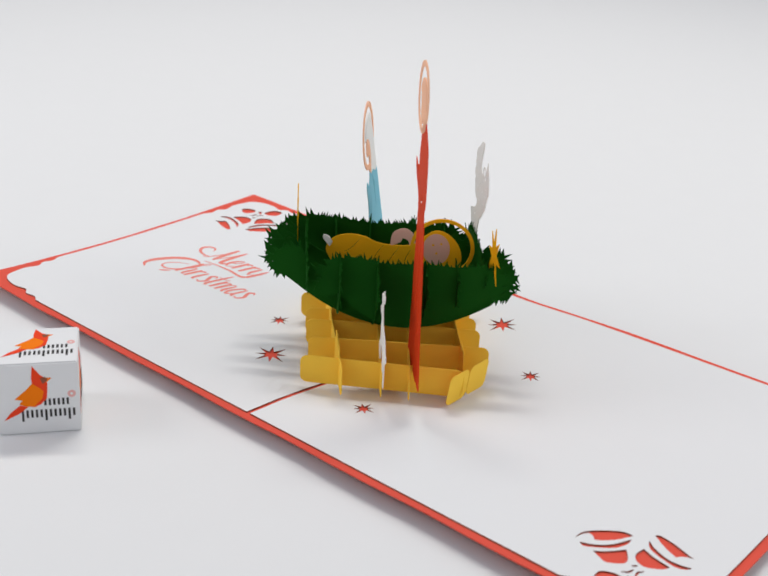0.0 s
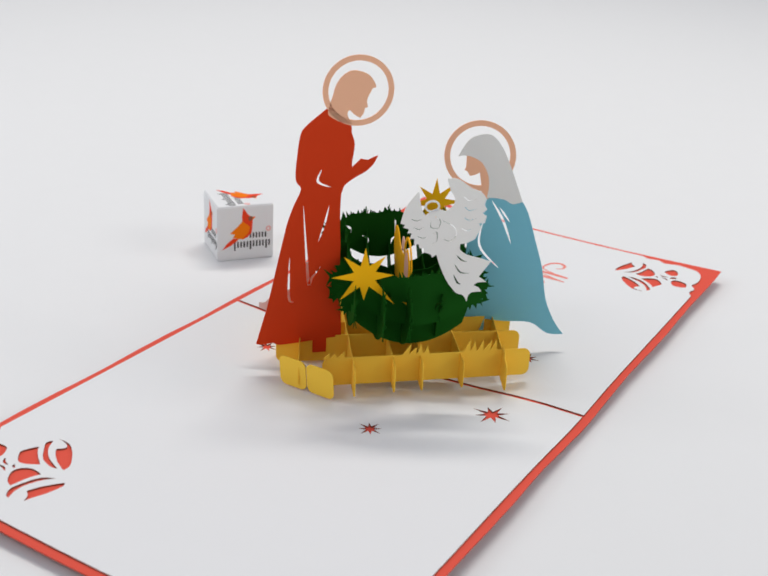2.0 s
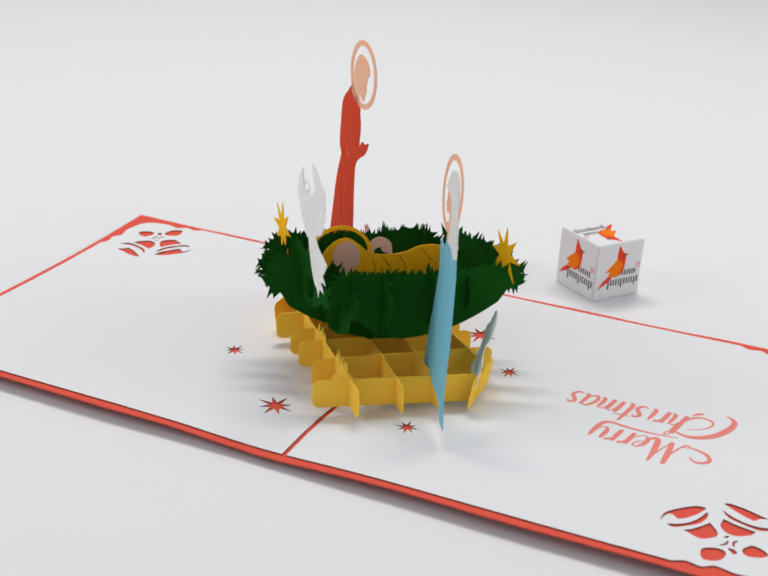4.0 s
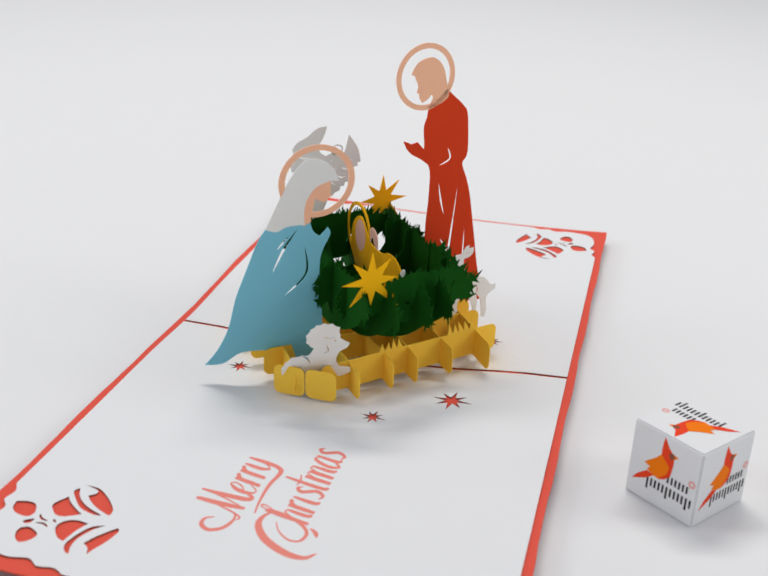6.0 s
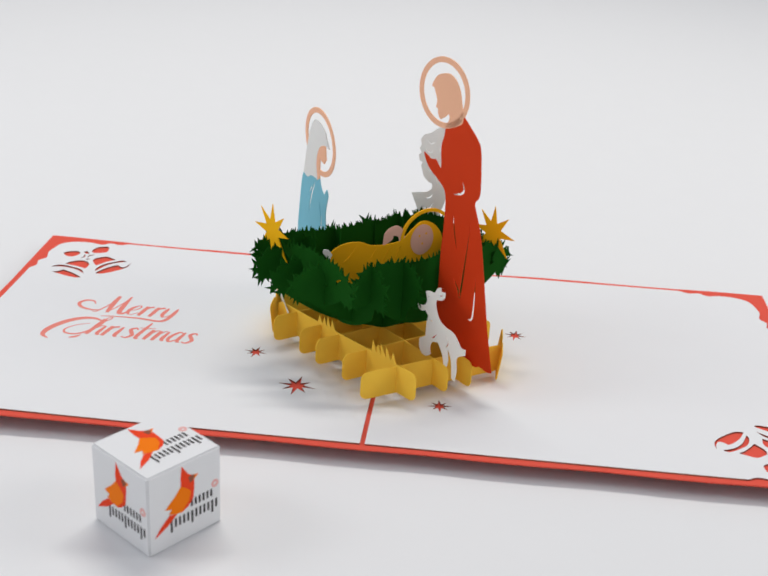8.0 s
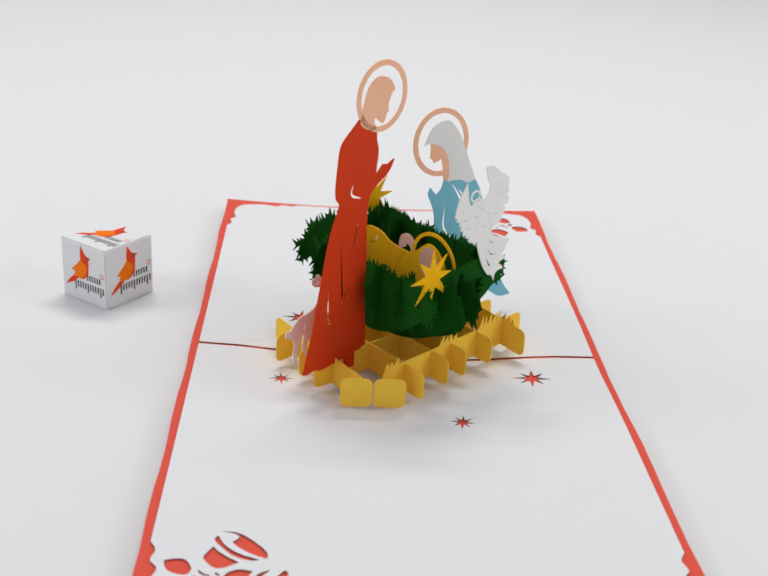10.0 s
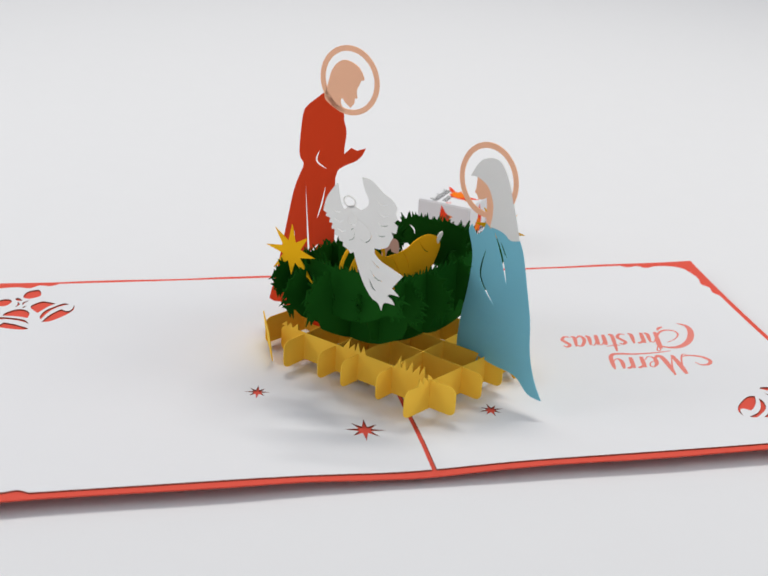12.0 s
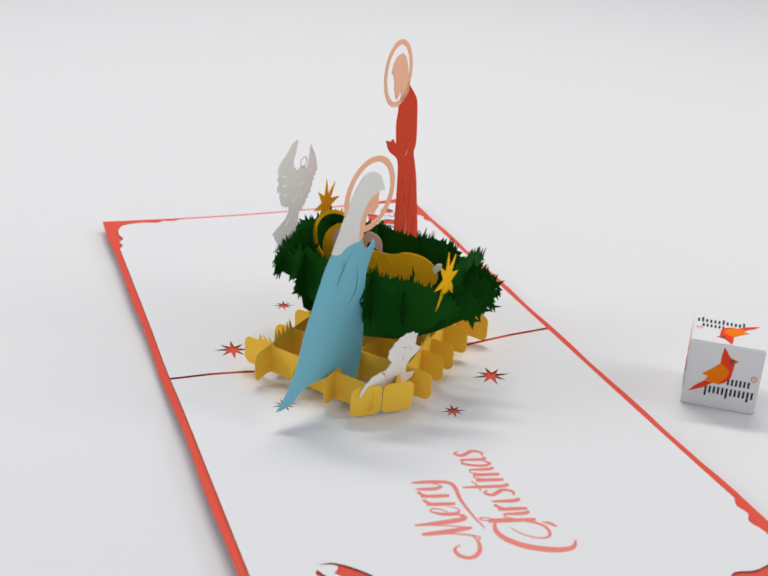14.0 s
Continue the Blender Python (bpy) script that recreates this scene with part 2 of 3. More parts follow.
GLYPHS = {
    "M": (10.5, [([(-2.6, 0.6), (-1.0, 0.0), (0.2, 3.0), (1.2, 9.0), (1.4, 15.5)], 0.7, 0.5, 0.5), ([(1.0, 15.5), (2.0, 8), (3.6, 0.2)], 2.1, 0.6, 0.5), ([(3.6, 0.2), (5.2, 8), (6.0, 15.8)], 0.6, 0.5, 0.5), ([(5.6, 15.8), (6.6, 8), (8.0, 1.2), (9.8, 0.4), (10.8, 2.6)], 2.1, 0.3, 0.35)]),
    "e": (4.8, [([(0.5, 3.6), (2.6, 5.0), (3.4, 7.4), (2.2, 8.7), (0.8, 7.2)], 0.6, 0.5, 0.5), ([(1.8, 8.5), (0.5, 6), (0.4, 2.5), (1.8, 0.2)], 1.7, 0.3, 0.5), ([(1.7, 0.2), (3.2, 0.5), (4.6, 2.8)], 0.5, 0.6, 0.4)]),
    "r": (4.4, stem(0.9, 8.6) + [([(1.0, 5.6), (2.2, 8.0), (3.6, 8.4)], 1.3, 0.25, 0.85)]),
    "y": (6.0, [([(0.5, 8.6), (0.5, 3), (1.8, 0.2)], 1.7, 0.4, 0.35), ([(1.7, 0.2), (3.2, 1.6), (4.0, 4)], 0.5, 0.6, 0.5), ([(4.2, 8.8), (4.4, 2), (3.8, -2.2), (1.2, -3.4), (-6, -2.4), (-15, -2.6), (-21, -3.4)], 1.7, 0.22, 0.12)]),
    "h": (5.6, [([(0.4, 9), (2.4, 13.5), (2.6, 15.8), (1.4, 15.2), (0.8, 11)], 0.6, 0.5, 0.5)] + stem(0.8, 14) + [([(0.9, 4), (2.6, 8.2), (4.2, 7.6)], 0.6, 0.5, 0.5), ([(4.1, 8.2), (4.1, 1.6), (5.4, 0.4)], 1.6, 0.4, 0.4)]),
    "i": (3.1, [([(0.7, 8.6), (0.7, 1.4), (2.0, 0.3)], 1.65, 0.4, 0.4)]),
    "s": (4.6, [([(3.4, 7.4), (2.2, 8.8), (0.9, 7.2), (2.2, 4.8), (3.4, 2.6), (2.2, 0.2), (0.2, 0.9)], 1.6, 0.3, 0.5)]),
    "t": (3.6, [([(0.9, 14.2), (0.8, 1.6), (2.2, 0.3)], 1.65, 0.4, 0.4), ([(-1.4, 9.6), (1, 9.2), (4.2, 10.0)], 0.6, 0.5, 0.5)]),
    "m": (8.4, stem(0.7, 8.6) + [([(0.8, 4), (2.2, 8.2), (3.6, 7.8)], 0.55, 0.5, 0.5)] + stem(3.7, 8.2) + [([(3.8, 4), (5.2, 8.2), (6.6, 7.8)], 0.55, 0.5, 0.5), ([(6.7, 8.2), (6.7, 1.6), (8.0, 0.4)], 1.6, 0.4, 0.4)]),
    "a": (5.6, [([(3.9, 7.6), (2.0, 8.6), (0.5, 5), (0.5, 2), (1.8, 0.2), (3.8, 2.6)], 1.5, 0.3, 0.5), ([(4.1, 8.8), (4.0, 1.6), (5.4, 0.4)], 1.6, 0.4, 0.4)]),
}


def letters(text, x, y, narrow=1.0):
    loops = []
    for ch in text:
        width, strokes = GLYPHS[ch]
        loops += pen([([(px * narrow, py) for px, py in pts], w, ends, swell) for pts, w, ends, swell in strokes], x, y)
        x += width * narrow
    return loops


def inked(name, loops, label):
    bm = stack([(layer([loop], 0.04, 0.05 + 0.004 * (k % 5)), 0) for k, loop in enumerate(loops)])
    for v in bm.verts:
        v.co.z += bow(v.co.x / MM, v.co.y / MM) * MM
    part(name, bm, M_PINK, card, label)


def lettering():
    inked("merry_lettering", letters("Merry", -114.2, 7.4), "slanted coral red greeting lettering")
    big_c = [
        stroke([(-108.5, -1.5), (-112.5, 1.2), (-117.5, 0.8), (-123, -3.5), (-127, -10.5), (-127.6, -16), (-124.6, -18.8)], 2.6, 0.12, 0.6),
        stroke([(-108.4, 2.2), (-109.2, -3.0), (-112.2, -9.6), (-116, -13.2), (-120.2, -12.8), (-121, -9.6), (-118, -5.6), (-113.6, -3.2)], 1.1, 0.2, 0.3),
        stroke([(-113.8, -13.4), (-115.2, -15.4), (-117.4, -16.6)], 1.3, 0.2, 0.6),
    ]
    inked("christmas_lettering", big_c + letters("hristmas", -113.0, -12.4, 1.04), "slanted coral red greeting lettering")
    sw = [stroke([(-117.2, 14.2), (-118.8, 16.6), (-121.8, 16.4), (-123.6, 13.6), (-121.6, 10.2), (-117, 8.6), (-113.6, 9.4)], 1.5, 0.2, 0.5)]
    inked("lettering_swash", sw, "coral red pen flourish")


lettering()

# ---- pop-up planes: u runs across the scene, n towards its front ----
S = math.sqrt(0.5)
U, N = Vector((-S, S, 0)), Vector((S, S, 0))


def across(n0, slope=0.0, lean=0.0):
    """The place of a sheet drawn in (u, z) that stands across the scene at n0; slope: turn by u, lean: n lost per z."""
    a = U + N * slope
    up = (Vector((0, 0, 1)) - N * lean)
    m = Matrix((a, up, -N)).transposed().to_4x4()
    return Matrix.Translation(N * n0 * MM) @ m


def along(u0, slope=0.0):
    """The place of a sheet drawn in (n, z) that stands along n at u0."""
    a = N + U * slope
    m = Matrix((a, Vector((0, 0, 1)), U)).transposed().to_4x4()
    return Matrix.Translation(U * u0 * MM) @ m


# straw base
def blades(x, z, n, h, rnd, w=2.5):
    """Grass tips on a slat's upper edge, from right to left."""
    out = []
    for k in range(n):
        cx = x + w * (n / 2 - k)
        lean = rnd.uniform(-0.5, 1.3)
        out += [(cx, z), (cx - w * 0.30 + lean, z + h * rnd.uniform(0.7, 1.1)), (cx - w * 0.72, z + h * 0.25)]
    return out + [(x - w * n / 2, z)]


def slat_outline(a, b, z0, z1, tufts, rnd, r=3.2):
    pts = [(a + r, z0), (b - r, z0)]
    pts += [(b - r + r * math.sin(k * math.pi / 10), z0 + r - r * math.cos(k * math.pi / 10)) for k in range(1, 6)]
    pts += [(b - r + r * math.cos(k * math.pi / 10), z1 - r + r * math.sin(k * math.pi / 10)) for k in range(0, 6)]
    for x, n, h in sorted(tufts, reverse=True):
        pts += blades(x, z1, n, h, rnd)
    pts += [(a + r - r * math.sin(k * math.pi / 10), z1 - r + r * math.cos(k * math.pi / 10)) for k in range(0, 6)]
    pts += [(a + r - r * math.cos(k * math.pi / 10), z0 + r - r * math.sin(k * math.pi / 10)) for k in range(0, 5)]
    return pts


def straw():
    rnd = random.Random(11)
    cross = [
        (22.8, 0.03, -33, 43.0, 10.6, [(0.5, 4, 4.0), (-29, 3, 2.6), (24, 5, 4.5)]), (5.2, 0.08, -46, 44.5, 10.2, []),
        (-6.2, 0.04, -44, 45.5, 10.2, []), (-23.6, -0.05, -42.5, 34, 10.6, [(5, 4, 4.0), (-26, 5, 4.5)]),
    ]
    for n0, slope, a, b, high, tufts in cross:
        bm = layer([slat_outline(a, b, 2.3, 2.3 + high, tufts, rnd, 2.6)], 0.35)
        part("straw_slat", bm, M_STRAW, card, at=across(n0, slope))
    length = [(-37.0, -0.2, -35.5, 21, []), (-19.6, -0.12, -32.5, 32.5, []), (-5, -0.13, -33, 31.5, []), (5, -0.13, -33, 31.5, []), (19.5, -0.12, -34.5, 31.5, []), (37.2, -0.2, -21, 36, [(26, 3, 3.5)])]
    for u0, slope, a, b, tufts in length:
        bm = layer([slat_outline(a, b, 1.9, 12.3, tufts, rnd, 2.6)], 0.35)
        part("straw_slat", bm, M_STRAW, card, at=along(u0, slope))
    for s in (1, -1):
        # anchor plate parallel to the fold, split where it grips the slats
        foot = Matrix.Translation((42.6 * s * MM, -11.2 * s * MM, 0))
        at = foot @ Matrix((Vector((0, 1, 0)), Vector((0, 0, 1)), Vector((1, 0, 0)))).transposed().to_4x4() @ pose(0, 0, 0, 7 * s, 0, 0)
        bm = stack([(layer([slat_outline(-11.2, -0.2, 0.9, 12.6, [], rnd, 2.4)], 0.35), 0), (layer([slat_outline(0.2, 11.2, 0.9, 12.6, [], rnd, 2.4)], 0.35), 0)])
        part("straw_anchor", bm, M_STRAW, card, at=at)


straw()


# wreath bowl
def bottom(u, n):
    return 11.6 + 0.0105 * n * n + 0.022 * u * u


def leaf_teeth(path, depth, step, rnd):
    """Small pointed leaves along a line, on the right of its way: (foot, foot, tip) each."""
    line = [Vector(p) for p in path]
    out, way = [], 0.0
    for a, b in zip(line, line[1:]):
        d = b - a
        if d.length < 0.05:
            continue
        n = max(1, round(d.length / step))
        nor, fwd = Vector((d.y, -d.x)).normalized(), d.normalized()
        for k in range(n):
            way += d.length / n
            swell = 0.55 + 0.6 * abs(math.sin(way * math.pi / 8.5))
            foot = a + d * ((k + 0.5) / n) - nor * 1.1
            half = step * rnd.uniform(0.55, 0.95)
            tip = foot + nor * (1.1 + depth * swell * rnd.uniform(0.7, 1.3)) + fwd * depth * rnd.uniform(-0.5, 0.9)
            out.append((foot - fwd * half, foot + fwd * half, tip))
    return out


def leaf_bits(teeth, rnd):
    """The leaves as thin wedges whose tips are bent a little out of their sheet."""
    bm = bmesh.new()
    for p, q, tip in teeth:
        out = rnd.uniform(-0.7, 0.7)
        low = [bm.verts.new((v.x * MM, v.y * MM, (-0.13 + w) * MM)) for v, w in ((p, 0), (q, 0), (tip, out))]
        high = [bm.verts.new((v.x * MM, v.y * MM, (0.13 + w) * MM)) for v, w in ((p, 0), (q, 0), (tip, out))]
        bm.faces.new(low[::-1])
        bm.faces.new(high)
        for k in range(3):
            bm.faces.new((low[k], low[(k + 1) % 3], high[(k + 1) % 3], high[k]))
    return bm


def bowl_slat(fixed, kind, rim, hollow, rnd, reach=(1.0, 1.0)):
    """One leaf-edged slice of the bowl; kind 'u' is drawn in (u, z) at n = fixed, kind 'n' in (n, z) at u = fixed."""
    tip = 6.0
    e = (29.5 * math.sqrt(1 - (fixed / 50) ** 2) if kind == "u" else 44.8 * math.sqrt(1 - (fixed / 48) ** 2)) - tip
    low = (lambda x: bottom(x, fixed)) if kind == "u" else (lambda x: bottom(fixed, x))
    if not hollow:
        low = lambda x: (27.2 if kind == "u" else 18.5) + (7.0 if kind == "u" else 14.0) * (x / (e * reach[1 if x > 0 else 0])) ** 2

    def end(e):
        z0 = min(max(low(e), 29.0), rim - 9.0)
        g = (rim - z0) / 17.0
        lobes = [(e + 0.5, z0), (e + 3.8, z0 + 0.3), (e + 3.2, z0 + 3.0 * g), (e + 5.6, z0 + 4.6 * g), (e + 4.0, z0 + 7.5 * g), (e + 5.4, z0 + 10 * g), (e + 2.6, z0 + 12 * g), (e + 1.5, z0 + 15 * g), (e - 2.0, rim - 1.3), (e - 5.0, rim - 0.2)]
        return [(x + rnd.uniform(-0.5, 0.5), z + rnd.uniform(-0.4, 0.4)) for x, z in lobes]

    e0, e1 = e * reach[0], e * reach[1]
    base = [(-e0 + (e0 + e1) * k / 28, low(-e0 + (e0 + e1) * k / 28)) for k in range(29)]
    base = [(x, min(z, max(29.0, rim - 9.0) if abs(x) > 8 else z)) for x, z in base]
    right, left = end(e1), [(-x, z) for x, z in end(e0)[::-1]]
    mid = [1 - k / 12 for k in range(2, 23)]
    if hollow:
        inner = [((e1 if c > 0 else e0) * c * 0.97 - (1.0 if c > 0 else -1.0) * 0.8, rim - (rim - hollow - 2.0 * math.sin(abs(c) * 4.2)) * (1 - abs(c) ** (4.2 if kind == "u" else 2.6))) for c in mid]
        return base[1:-1] + right + inner + left, leaf_teeth(right, 2.5, 1.35, rnd) + leaf_teeth(left, 2.5, 1.35, rnd)
    sag = -1.6 if kind == "u" else 1.6
    top = [((e1 - 1 if c > 0 else e0 - 1) * c, rim - sag * (1 - c * c) + 0.4 * math.sin(c * 7)) for c in mid]
    return base[1:-1] + right + top + left, leaf_teeth(right, 2.5, 1.35, rnd) + leaf_teeth(top, 1.7, 1.1, rnd) + leaf_teeth(left, 2.5, 1.35, rnd)


def fringe(teeth, slat, at, rnd):
    """The leaf tips at either end of a slat."""
    for side in (1, -1):
        part("leaf_fringe", leaf_bits([t for t in teeth if t[2].x * side > 0], rnd), M_GREEN, slat, at=at)


def wreath():
    rnd = random.Random(5)
    for n0, hollow, reach in [(-33.5, 0, (1.0, 1.14)), (-22, 27, (0.95, 1.0)), (-9, 29, (1.0, 1.0)), (8, 29, (1.0, 1.0)), (19, 27, (1.0, 0.9)), (28.6, 0, (1.05, 0.92))]:
        outline, teeth = bowl_slat(n0, "u", 44.0, hollow, rnd, reach)
        loops = [outline]
        if not hollow:
            for u, z, d in [(-13, 39, 1), (-6, 34.5, 1), (5.5, 34, -1), (12.5, 39, -1)]:
                loops.append(stroke([(u - 1.6 * d, z + 1.8), (u + 0.6 * d, z + 0.5), (u + 1.2 * d, z - 1.6)], 0.9, 0.05))
        slat = part("wreath_slat", layer(loops, 0.35), M_GREEN, card, at=across(n0))
        fringe(teeth, slat, across(n0), rnd)
    for u0, hollow, reach in [(-20, 0, (0.70, 0.90)), (-10.5, 27, (1.09, 0.95)), (-1.5, 20, (1.10, 0.93)), (10.5, 27, (1.11, 0.66)), (20, 0, (1.04, 0.62))]:
        outline, teeth = bowl_slat(u0, "n", 43.5 if hollow else 44.6, hollow, rnd, reach)
        slat = part("wreath_slat", layer([outline], 0.35), M_GREEN, card, at=along(u0, -0.15))
        fringe(teeth, slat, along(u0, -0.15), rnd)


wreath()


# ---- paper figures ----
def tall_figure():
    robe = [(-30.5, 96.5), (-33.5, 94), (-37, 91), (-39, 88), (-40, 81), (-40.5, 74), (-40, 71), (-38.5, 68.5), (-41, 62.5), (-43, 56.5), (-45, 47.5), (-47, 38), (-49.5, 26), (-51.5, 18.5), (-53.5, 11), (-51, 10.5), (-47.5, 11), (-44.5, 10), (-33, 11), (-33, 6), (-28, 6), (-28, 11.5), (-22.5, 12), (-23, 21), (-24, 32), (-24, 46.5), (-24.5, 55.5), (-24.5, 65), (-24, 68), (-23, 70), (-19.5, 72.5), (-16, 74.5), (-13.5, 77), (-12, 80), (-14.5, 79), (-15.5, 78.5), (-18, 79), (-19.5, 77.5), (-21, 76), (-21, 78.5), (-20.5, 82), (-20.5, 85), (-21.5, 88), (-22, 91), (-25, 94)]
    head = [(-30, 95.5), (-28.5, 101), (-27.5, 104.5), (-25.5, 107.5), (-22.5, 109.3), (-19, 109), (-16, 107.5), (-14, 104.5), (-14.2, 103.5), (-15, 103.5), (-15.7, 102), (-16.8, 99.5), (-16.4, 97), (-17.5, 96.6), (-17.7, 95), (-19, 93.3), (-21, 94.5), (-22.5, 96), (-23.2, 95.5), (-23.2, 94), (-21.5, 91.2), (-25, 91.8), (-28.5, 93.5)]
    slits = [stroke([(-31.5, 75.5), (-32.7, 71.2), (-28, 69)], 0.9, 0.1), stroke([(-37.5, 62.5), (-36.2, 46), (-35, 33.5), (-34, 35.5), (-31, 39.5)], 1.2, 0.1, 0.6), stroke([(-28.5, 62.5), (-30, 55.5), (-32, 49)], 0.8, 0.1), stroke([(-42, 43.5), (-42, 28.5), (-40, 26.5)], 0.9, 0.1)]
    bm = stack([(layer([flow(robe)] + slits, 0.32), 0), (layer([flow(head)], 0.44), 1), (layer([ellipse(-19.8, 102.6, 12.2, 12.0, 72), ellipse(-19.8, 102.6, 10.3, 10.1, 72)], 0.44), 2)])
    part("standing_paper_figure", bm, [M_ROBE, M_PEACH, M_PEACH], card, "tall dark red robed paper figure with peach head and ring", at=across(3.0, -0.01))


def kneeling_figure():
    robe = [(34.0, 59.5), (31.5, 61.0), (30.0, 56.5), (27.5, 54.5), (25.0, 57.5), (24.0, 55.0), (26.0, 50.0), (27.0, 45.0), (26.5, 34.5), (25.0, 24.0), (24.5, 13.0), (25.5, 5.0), (35.0, 7.0), (35.0, 11.5), (42.0, 11.0), (52.0, 11.0), (58.5, 7.0), (64.5, 7.0), (60.5, 12.5), (57.0, 21.0), (55.0, 32.5), (52.0, 42.5), (48.5, 53.5), (46.0, 58.0), (39.5, 58.5)]
    veil = [(22.0, 74.0), (24.0, 78.0), (26.5, 81.0), (30.5, 82.5), (34.0, 82.0), (37.5, 78.0), (40.5, 72.0), (43.5, 64.5), (46.0, 58.0), (42.5, 57.0), (39.5, 58.5), (36.5, 59.0), (33.0, 59.0), (33.5, 63.0), (33.0, 67.5), (30.5, 72.0), (27.0, 74.0), (24.0, 74.5)]
    face = [(25.0, 74.5), (25.0, 70.5), (24.5, 69.0), (25.5, 68.5), (26.5, 67.0), (28.5, 67.5), (30.0, 68.5), (31.0, 62.5), (31.0, 60.0), (33.5, 58.5), (34.0, 63.0), (33.5, 68.0), (31.0, 73.0), (27.0, 75.0)]
    slits = [stroke([(35.0, 58.0), (39.5, 50.5), (43.0, 41.5)], 1.0, 0.1), stroke([(38.0, 55.5), (42.0, 50.0)], 0.7, 0.1), stroke([(32.5, 51.0), (31.5, 40.5), (39.0, 32.0)], 0.9, 0.1)]
    ring = [ellipse(29.75, 74.5, 12.75, 13.0, 72), ellipse(29.75, 74.5, 10.75, 11.0, 72)]
    bm = stack([(layer([flow(robe)] + slits, 0.32), 0), (layer([flow(veil)], 0.54), 1), (layer([flow(face)], 0.44), 2), (layer(ring, 0.40), 2)])
    for v in bm.verts:  # the sheet is twisted a little towards its top
        v.co.z += 0.045 * v.co.x * (v.co.y / MM - 12) / 63
    part("kneeling_paper_figure", bm, [M_BLUE, M_VEIL, M_PEACH], card, "kneeling sky blue paper figure with grey veil and peach ring", at=across(-13.3, 0.26, 0.05))


def winged_figure():
    side = [(-4.5, 76), (-6.5, 73.5), (-8.5, 70.5), (-9.5, 67.5), (-10, 65), (-8.5, 64.5), (-9, 63.5), (-7, 63), (-7.5, 61.5), (-6, 61.5), (-6.5, 59.5), (-5, 59.5), (-5, 57.5), (-3.5, 57.5), (-3, 56), (-1.5, 56), (-1.5, 54.5), (0, 54), (1, 53.5), (1.5, 52.5), (3, 53.5), (4, 50.5), (6, 46), (8, 42.5), (11, 39), (13.5, 38), (15, 35.5), (15.5, 38), (17, 39), (20, 39), (19, 40.5), (17, 41.5), (18.5, 42.5), (21.5, 42.5), (19.5, 44), (18.5, 44.5), (22.5, 50)]
    wing = [(18, 51.5), (13.5, 53), (11, 55), (11, 57), (13, 57), (14, 57.5), (16, 58.5), (17, 60.5), (18, 62.5), (17, 64), (19, 64), (19.5, 66.5), (18, 67.5), (19.5, 69), (18.5, 70.5), (19, 72.5), (17, 75), (13.5, 76.5), (10, 79), (7.5, 80), (5, 80), (5.5, 78), (6.5, 75.5), (8, 73), (7.5, 70.5), (5, 68.7), (2.5, 69.5), (0.5, 69.2), (-1.5, 67.5), (-2.5, 68.5), (-3.5, 71)]
    slits = [
        stroke([(1.5, 67), (3.5, 65.5), (3, 63), (0.5, 63.2), (0.2, 65.5)], 0.28, 0.5), stroke([(4, 65.5), (8, 63.5), (9.5, 60.5), (7.5, 58), (5, 59)], 0.28, 0.5),
        stroke([(1, 60.5), (2.5, 61.5), (2.7, 58.5), (0.8, 57)], 0.28, 0.5), stroke([(-6.5, 66.5), (-4.5, 65.7), (-3, 66.3)], 0.28, 0.5), stroke([(-5.5, 63.5), (-3.5, 62.6), (-2, 63.5)], 0.28, 0.5),
        stroke([(-4, 60.2), (-2, 59.5), (-0.5, 60.3)], 0.28, 0.5), stroke([(11, 73.5), (13, 72.2), (15.5, 73.2)], 0.28, 0.5), stroke([(11.5, 70), (13.5, 68.6), (16, 69.5)], 0.28, 0.5),
        stroke([(11.5, 66.5), (13.5, 65.2), (16, 66)], 0.28, 0.5), stroke([(11, 62.5), (13, 61.5), (15, 62.3)], 0.28, 0.5), stroke([(10, 53), (12, 51), (14, 50.3)], 0.5, 0.1), stroke([(9.7, 49.5), (12, 46.5), (15.5, 46)], 0.5, 0.1), stroke([(9.5, 46), (11, 43), (12.5, 42)], 0.6, 0.1),
    ]
    ring = [ellipse(0.4, 70.6, 2.6, 2.1, 32), ellipse(0.4, 70.6, 2.0, 1.5, 32)]
    bm = stack([(layer([flow(side + wing, 3, 50)] + slits, 0.34), 0), (layer(ring, 0.34), 0)])
    bmesh.ops.recalc_face_normals(bm, faces=bm.faces)
    # one white paper: the back's weaker light is put into its colour, beige against ivory
    for f in bm.faces:
        f.material_index = 1 if f.normal.z > 0.5 else 0
    part("winged_paper_figure", bm, [M_IVORY, M_BEIGE], card, "white winged paper figure with fine cut lines", at=across(29.6))


